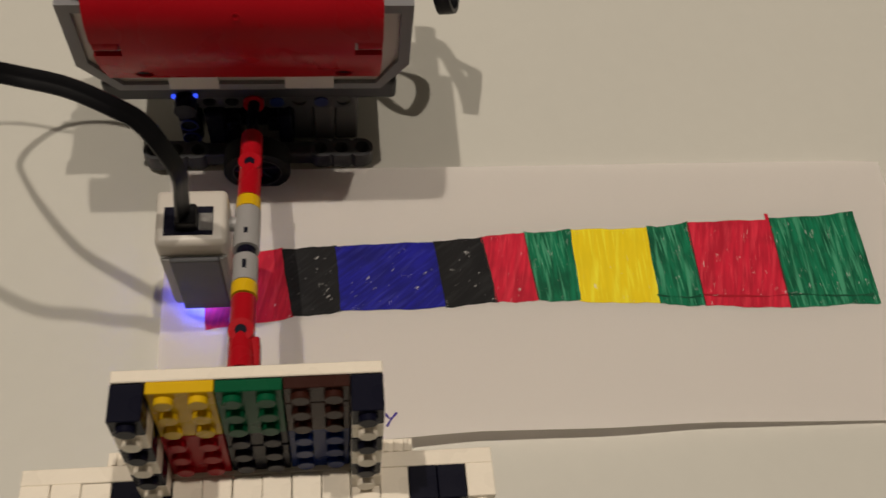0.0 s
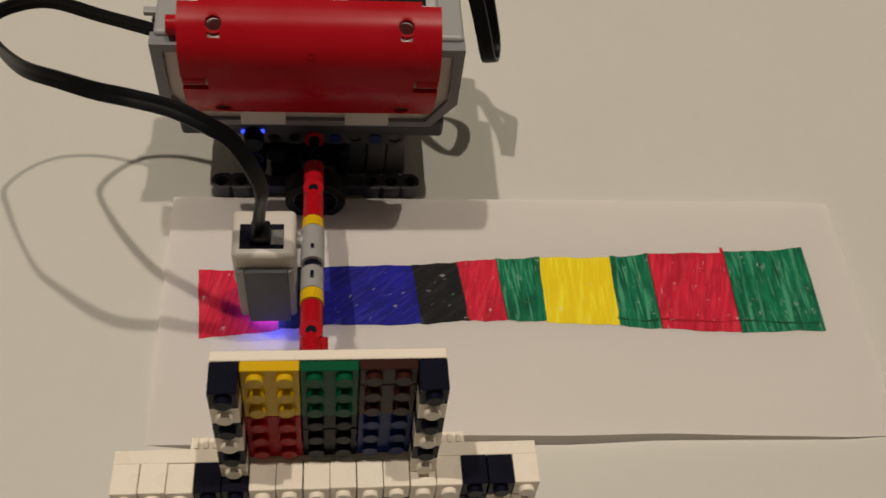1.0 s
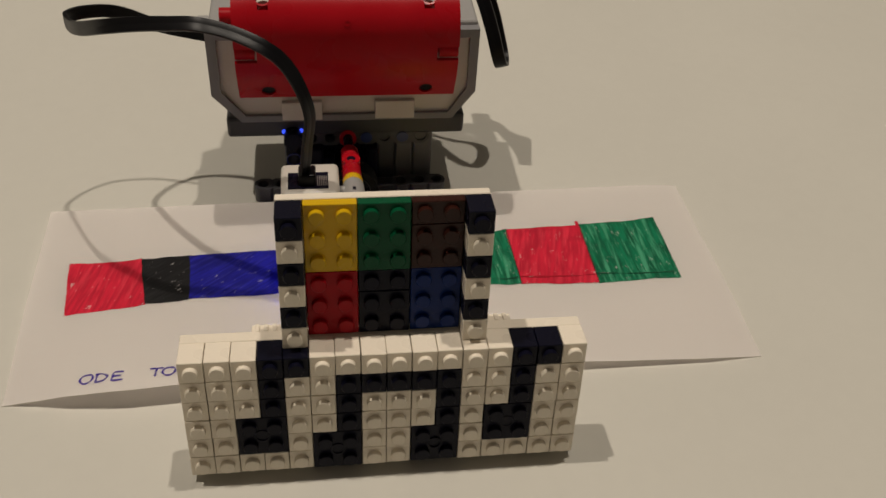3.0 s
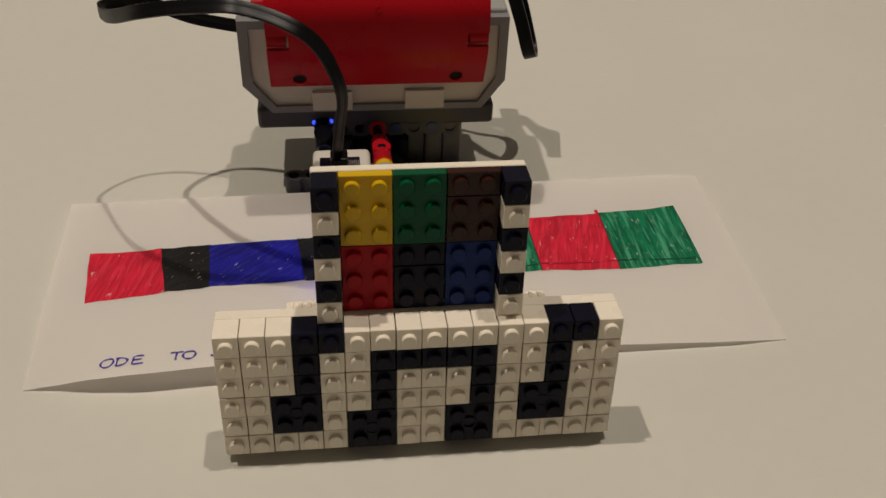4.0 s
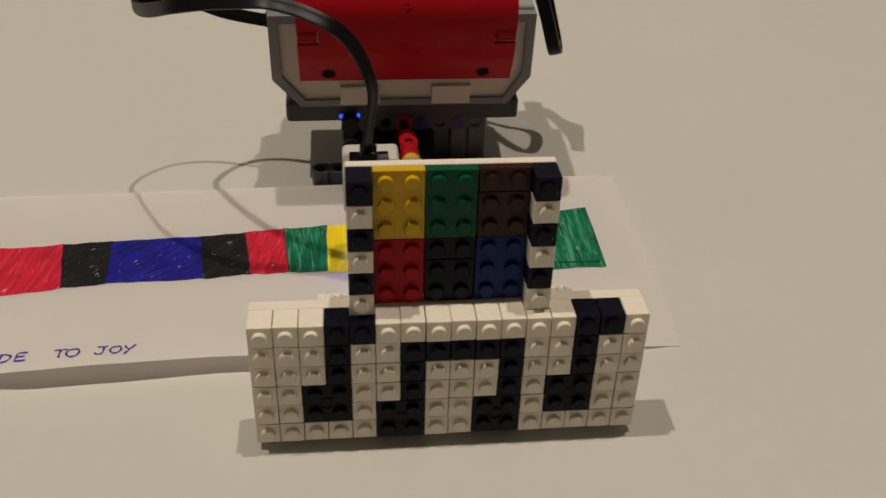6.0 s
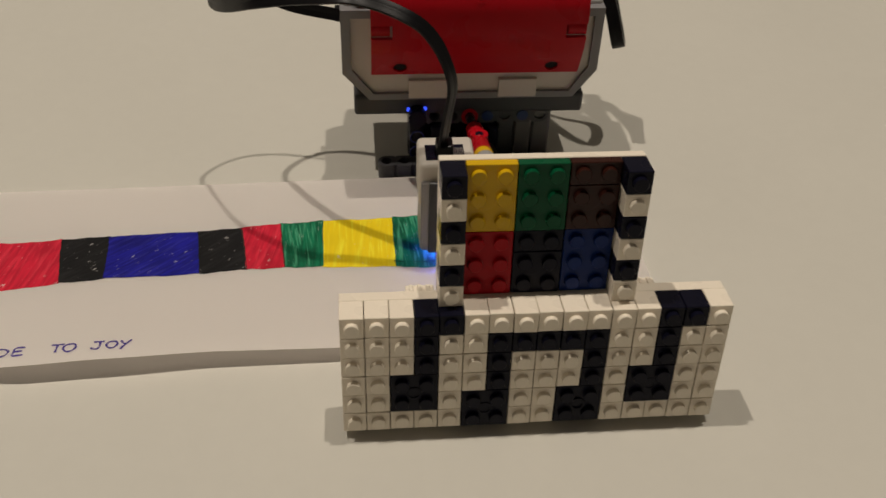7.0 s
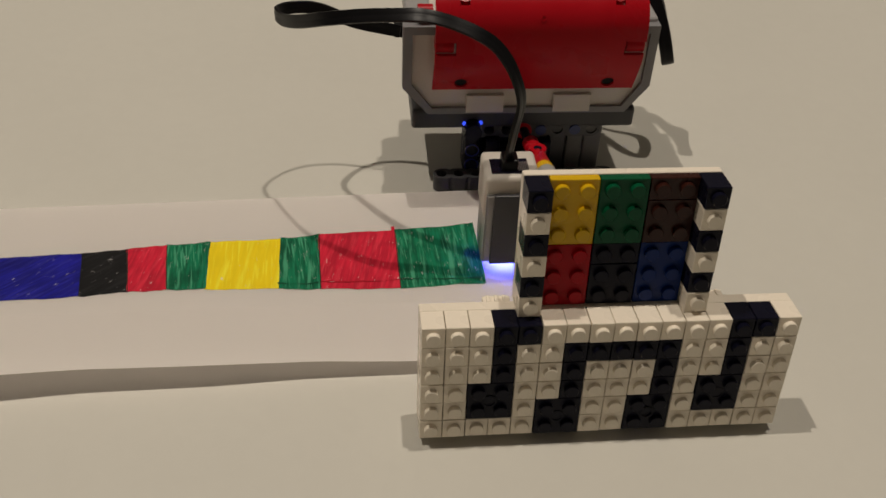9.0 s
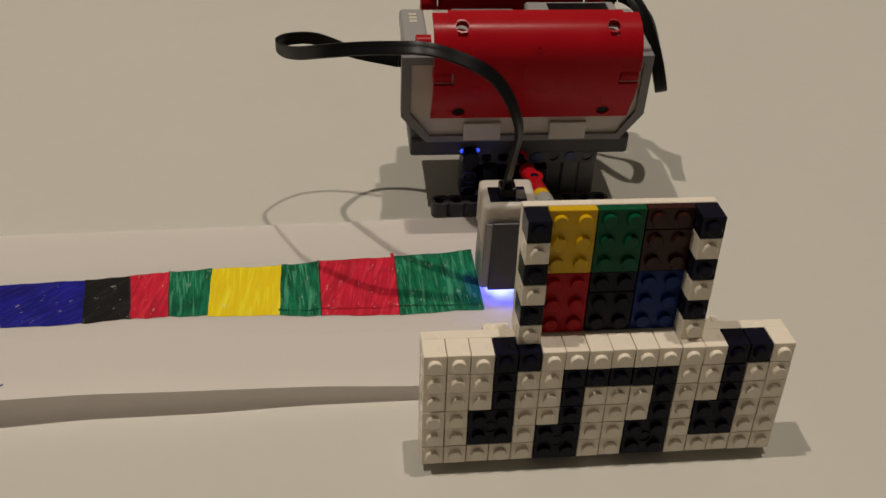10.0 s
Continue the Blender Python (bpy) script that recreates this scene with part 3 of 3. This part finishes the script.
# ---- chassis ----
chassis = bmesh.new()
box(chassis, 38, 92, 163, 200, 1, 26, 1)
chassis = part("chassis", chassis, M_BLACK, ROBOT, "black and dark grey beam chassis")
chassis.matrix_basis = pose(0.0004, 0, 0)
bm = bmesh.new()
beam(bm, 20, 150, 1.0, 3, "z")
part("cross_beam", bm, M_DGREY, chassis, smooth=True)
bm = bmesh.new()
beam(bm, 81, 150, 1.0, 3, "z")
part("cross_beam", bm, M_DGREY, chassis, smooth=True)
bm = bmesh.new()
box(bm, 38, 79, 147.5, 153.5, -2.6, 4.4, 0.8)
part("cross_bar", bm, M_BASE, chassis)
bm = bmesh.new()
beam(bm, 34, 162, 23, 8, "y")
part("frame_beam", bm, M_DGREY, chassis, smooth=True)
for x in (66, 82):
    bm = bmesh.new()
    rod(bm, (x, 159.0, 23), (x, 157.5, 23), 2.6)
    part("pin", bm, material("blue_pin", (0.008, 0.02, 0.11), 0.3), chassis)
# left upright with blue pin rings
bm = bmesh.new()
box(bm, 30, 38, 154, 166, 2, 24, 2.5)
part("upright", bm, M_BLACK, chassis)
for z in (7, 15):
    bm = bmesh.new()
    ring(bm, (34, 153.4, z), (34, 154.2, z), 3.3, 2.8)
    part("pin_ring", bm, material("blue_lit_pin", (0.01, 0.015, 0.12), 0.25), chassis)
bm = bmesh.new()
rod(bm, (34, 152, 25.5), (34, 166, 25.5), 4.0)
part("pin_cap", bm, M_BLACK, chassis, smooth=True)
# glowing studs added for the reflected blue; no lamp sits here
for x, z, r in ((30.2, 27.3, 0.9), (37.7, 27.7, 0.8)):
    bm = bmesh.new()
    rod(bm, (x, 157.0, z), (x, 158.7, z), r, 12)
    part("glow_spot", bm, M_REFLECTED_GLOW, chassis, "small blue glowing spot for reflected sensor light")
# right motor blocks
for x0, x1, y0, m in ((71, 78.8, 159.2, M_DGREY), (79, 86.8, 158.8, M_MOTOR), (87, 95.5, 159, M_MOTOR)):
    bm = bmesh.new()
    box(bm, x0, x1, y0, 200, -2.7, 25.0, 1.0)
    part("motor_side", bm, m, chassis)
bm = bmesh.new()
box(bm, 62, 70, 157, 168, 6, 14, 0.6)
part("gear_block", bm, M_BLACK, chassis)
for x0, x1, y0, y1, z1 in ((40, 52, 155, 166, 14), (66, 71, 154, 166, 19), (40, 47, 154, 166, 20)):
    bm = bmesh.new()
    box(bm, x0, x1, y0, y1, -2.7, z1, 1.0)
    part("motor_housing", bm, M_BLACK, chassis)
# wheels
WHEELS = []
for y in (141.0, 190):
    bm = bmesh.new()
    ring(bm, (0, -4, 0), (0, 4, 0), 12.0, 8.4, 40)
    wheel = part("wheel", bm, M_RUBBER, ROBOT, "small black rubber wheel", smooth=True)
    wheel.matrix_basis = pose(0.0585, y * MM, 0.0086)
    WHEELS.append((wheel, y * MM))
    bm = bmesh.new()
    ring(bm, (0, -1.5, 0), (0, 3, 0), 8.4, 2.4, 32)
    part("rim", bm, M_BLACK, wheel, smooth=True)
    for k in range(6):
        a = k * math.tau / 6
        bm = bmesh.new()
        rod(bm, (2 * math.cos(a), -1.8, 2 * math.sin(a)), (8.2 * math.cos(a), -1.8, 8.2 * math.sin(a)), 0.9, 8)
        part("spoke", bm, M_BLACK, wheel)
    bm = bmesh.new()
    ring(bm, (0, -4.4, 0), (0, -3.8, 0), 8.8, 8.5, 32)
    part("rim_ring", bm, M_BASE, wheel, smooth=True)

# ---- the arm that carries the panel ----


def arm_z(y):
    return 28.5 + (140 - y) * 0.27


def arm_piece(name, y0, y1, r, mat, label="", seg=20):
    bm = bmesh.new()
    ring(bm, (58.2, y0, arm_z(y0)), (58.2, y1, arm_z(y1)), r, 2.2, seg)
    return part(name, bm, mat, ARM, label, smooth=True)


bm = bmesh.new()
rod(bm, (58.2, 170, arm_z(170)), (58.2, 28, arm_z(28)), 2.1, 12)
ARM = part("arm_axle", bm, M_BLACK, ROBOT, "black axle carrying red and grey connectors")
ARM.matrix_basis = pose(0, -0.0018, 0)


def connector(y0, y1):
    """A red angle connector: a round body with a cross-hole eye in the middle."""
    mid = (y0 + y1) / 2
    ob = arm_piece("connector", y0, y1, 3.75, M_RED, "red plastic connector")
    bm = bmesh.new()
    ring(bm, (58.2, mid, arm_z(mid) - 3.75), (58.2, mid, arm_z(mid) + 4.05), 3.72, 1.75)
    part("connector_eye", bm, M_RED, ARM, smooth=True)
    # solid black plug puts the shade inside the eye into colour
    bm = bmesh.new()
    rod(bm, (58.2, mid, arm_z(mid) - 3), (58.2, mid, arm_z(mid) + 3.95), 1.72)
    part("eye_bore", bm, M_BLACK, ARM)
    return ob


connector(141, 110.4)
connector(69.4, 44)
arm_piece("connector", 170, 158, 3.7, M_RED, "red plastic connector")
arm_piece("bushing", 109.9, 105.2, 4.0, M_YELLOW, "yellow bushing")
arm_piece("sleeve", 104.8, 88.6, 4.15, M_LGREY, "grey axle sleeve")
arm_piece("collar", 88.8, 85.2, 3.1, M_BLACK)
arm_piece("sleeve", 85.0, 75.0, 3.9, M_LGREY, "grey axle sleeve")
arm_piece("bushing", 74.6, 70.0, 4.0, M_YELLOW, "yellow bushing")
for y in (80.0, 93.0):
    bm = bmesh.new()
    box(bm, 57.6, 58.8, y - 2.6, y + 2.6, arm_z(y) + 3.2, arm_z(y) + 4.1)
    part("axle_slot", bm, M_BLACK, ARM)
bm = bmesh.new()
rod(bm, (52, 100, arm_z(100)), (57, 100, arm_z(100)), 2.4, 14)
part("cross_pin", bm, M_LGREY, ARM)
bm = bmesh.new()
box(bm, 60.5, 63.5, 46, 55, 47, 54, 0.6)
part("side_connector", bm, M_RED, ARM)
# ---- the colour sensor ----
sensor = bmesh.new()
box(sensor, 31.8, 53.6, 87.3, 106.8, 27, 47.5, 1.9, 3)
sensor = part("colour_sensor", sensor, M_SHELL, ROBOT, "white and grey colour sensor hanging over the strip", smooth=True)
sensor.matrix_basis = pose(-0.0010, -0.0002, 0)
bm = bmesh.new()
prism(bm, [(86.0, 40), (86.0, 8), (88.3, 3.8), (102.8, 3.8), (105.3, 8), (105.3, 28), (96, 40)], 32.6, 52.8, "x")
bmesh.ops.bevel(bm, geom=bm.edges[:], offset=0.7 * MM, segments=2, affect="EDGES")
part("sensor_housing", bm, M_LGREY, sensor, "grey lower housing", smooth=True)
bm = bmesh.new()
box(bm, 35.6, 50.8, 84.7, 86.6, 5.5, 40.5, 0.5)
part("front_plate", bm, M_BASE, sensor, "dark grey front plate")
bm = bmesh.new()
box(bm, 34.5, 49.5, 90.3, 100.3, 46.6, 47.75, 0.1)
part("port", bm, M_BLACK, sensor, "black cable port")
for k in range(6):
    bm = bmesh.new()
    box(bm, 45.3 + k * 0.7, 45.65 + k * 0.7, 91.8, 97.8, 47.7, 47.95)
    part("contact", bm, M_METAL, sensor)
bm = bmesh.new()
box(bm, 38.5, 45, 91.8, 98.8, 46.8, 52.5, 0.7)
part("plug", bm, M_CABLE, sensor, "black cable plug")
bm = bmesh.new()
rod(bm, (42.7, 93.3, 3.2), (42.7, 93.3, 4.4), 5.2, 24)
part("led", bm, M_LED, sensor, "glowing blue sensor light")

# ---- cables ----
bm = bmesh.new()
LOOP = [(39.6, 94.3, 49.3), (41.3, 93.5, 64.2), (42.7, 92.7, 78.3), (39.7, 94.7, 88.6), (34.9, 98.0, 96.0), (28.7, 99.2, 101.4), (18.1, 102.4, 105.4), (6.6, 104.1, 107.9), (-4.4, 108.4, 106.0),
        (-16.2, 115.8, 102.0), (-29.4, 125.5, 96.0), (-40.4, 140.0, 87.5), (-47.5, 152.5, 81.9), (-50.7, 161.5, 80.6), (-45.3, 170.3, 78.5), (-34.2, 177.1, 74.7), (-17.8, 177.6, 67.8), (1.7, 172.7, 65.9)]
SIDES = [(0.62, 0.78, 0), (0.62, 0.78, 0), (0.58, 0.8, 0.05), (0.5, 0.82, 0.25), (0.45, 0.82, 0.45), (0.3, 0.85, 0.5), (0.15, 0.9, 0.5), (0.1, 0.9, 0.55), (0.1, 0.85, 0.6),
         (0.1, 0.7, 0.75), (0.1, 0.5, 0.9), (0.05, 0.3, 1), (0, 0.1, 1), (0, 0, 1), (0, 0, 1), (0, 0.1, 1), (0, 0.2, 1), (0, 0.3, 1)]
ribbon(bm, LOOP, SIDES, 5.6, 1.6)
part("sensor_cable", bm, M_CABLE, ROBOT, "flat black cable looping from sensor to control brick", smooth=True)
bm = bmesh.new()
HANG = [(104.6, 221, 73), (105.2, 219.5, 81), (108, 213.5, 85.5), (112, 204, 84), (116.5, 194.5, 79), (120, 187, 71.5), (123.5, 181, 61), (126, 178.5, 52), (128.3, 180.5, 45.5), (130.4, 186, 42.5),
        (130.8, 192.5, 45), (129, 196.8, 52.5), (126.3, 199.5, 62), (122.5, 202, 71), (117, 205.5, 77), (111, 209.5, 79.5), (106.5, 212, 78), (105.4, 212.5, 73)]
EDGE_ON = [(0.75, -0.6, 0.1)] * 2 + [(0.8, -0.3, 0.35)] * 2 + [(0.9, -0.2, 0.33)] + [(0.94, -0.18, 0.31)] * 9 + [(0.85, -0.4, 0.3)] * 2 + [(0.75, -0.6, 0.1)] * 2
ribbon(bm, HANG, EDGE_ON, 6.1, 1.9)
part("motor_cable", bm, M_CABLE, ROBOT, "flat black cable looping down from control brick", smooth=True)
for x, y, z in ((0.8, 181, 62.6), (104.2, 221.6, 74), (104.6, 213, 74)):
    bm = bmesh.new()
    box(bm, x - 1.5, x + 3, y - 2.6, y + 2.6, z - 3, z + 3, 0.6)
    part("port_plug", bm, M_CABLE, control)


def motions():
    # the near edge of the sheet springs up as the robot leaves it
    walk(FLAP, [(t, pose(FLAP_AT[0] * MM, FLAP_AT[1] * MM, FLAP_AT[2] * MM, a, 0, 0)) for t, a in ((0.0, 0.0), (7.6, 0.0), (8.0, -1.3), (8.7, -4.2), (9.3, -5.8), (10.0, -6.5))])
    rows = [(0, -0.2530, -0.0074, 1.35), (0.5, -0.2520, -0.0074, 1.35), (0.6, -0.2517, -0.0075, 1.38), (0.7, -0.2471, -0.0091, 1.42), (1, -0.2273, -0.0085, 1.60),
            (1.2, -0.2156, -0.0090, 1.60), (1.4, -0.2036, -0.0076, 1.40), (1.5, -0.2024, -0.0075, 1.35), (2, -0.2026, -0.0070, 1.40), (2.2, -0.2012, -0.0075, 1.60),
            (2.35, -0.2006, -0.0075, 2.13), (2.7, -0.1795, -0.0062, 1.01), (3.1, -0.1576, -0.0050, -0.15), (3.3, -0.1566, -0.0049, -0.20), (3.5, -0.1561, -0.0052, -0.28),
            (4, -0.1562, -0.0051, -0.29), (4.3, -0.1556, -0.0051, -0.30), (4.5, -0.1452, -0.0053, -0.45), (4.65, -0.1354, -0.0050, -0.48), (5, -0.1348, -0.0050, -0.48),
            (5.2, -0.1216, -0.0036, 0.08), (5.4, -0.1115, -0.0035, 0.01), (5.5, -0.1093, -0.0035, -0.00), (5.85, -0.1085, -0.0035, -0.01), (6, -0.1045, -0.0035, -0.03),
            (6.3, -0.0854, -0.0033, -0.16), (6.5, -0.0740, -0.0023, -0.05), (7, -0.0734, -0.0028, -0.11), (7.5, -0.0735, -0.0031, -0.39), (7.8, -0.0568, -0.0017, -0.36),
            (8, -0.0432, -0.0019, -0.66), (8.5, -0.0198, -0.0004, -0.43), (8.7, -0.0081, 0.0007, -1.00), (9, -0.0008, 0.0010, -0.69), (9.5, -0.0003, 0.0009, -0.41),
            (10, -0.0001, 0.0011, -0.32)]
    # its rear wheel climbs the sheet's edge, and it tips a little until it leaves the sheet

    def tip(t):
        return 0.6 if t < 5.3 else 0.3 if t < 7.6 else max(0.3 - 0.25 * (t - 7.6), 0.0)
    walk(ROBOT, [(t, pose(x, y, 0, tip(t), 0, a)) for t, x, y, a in rows])
    # the wheels roll without slipping on a radius of 12 mm
    turns = []
    for (t0, x0, _, _), (t1, x1, _, _) in zip(rows, rows[1:]):
        steps = max(1, math.ceil(abs(x1 - x0) / 0.012))
        turns += [(t0 + (t1 - t0) * k / steps, x0 + (x1 - x0) * k / steps) for k in range(steps)]
    turns.append((rows[-1][0], rows[-1][1]))
    for wheel, y in WHEELS:
        walk(wheel, [(t, pose(0.0585, y, 0.0086, 0, math.degrees(x / 0.012), 0)) for t, x in turns])


motions()
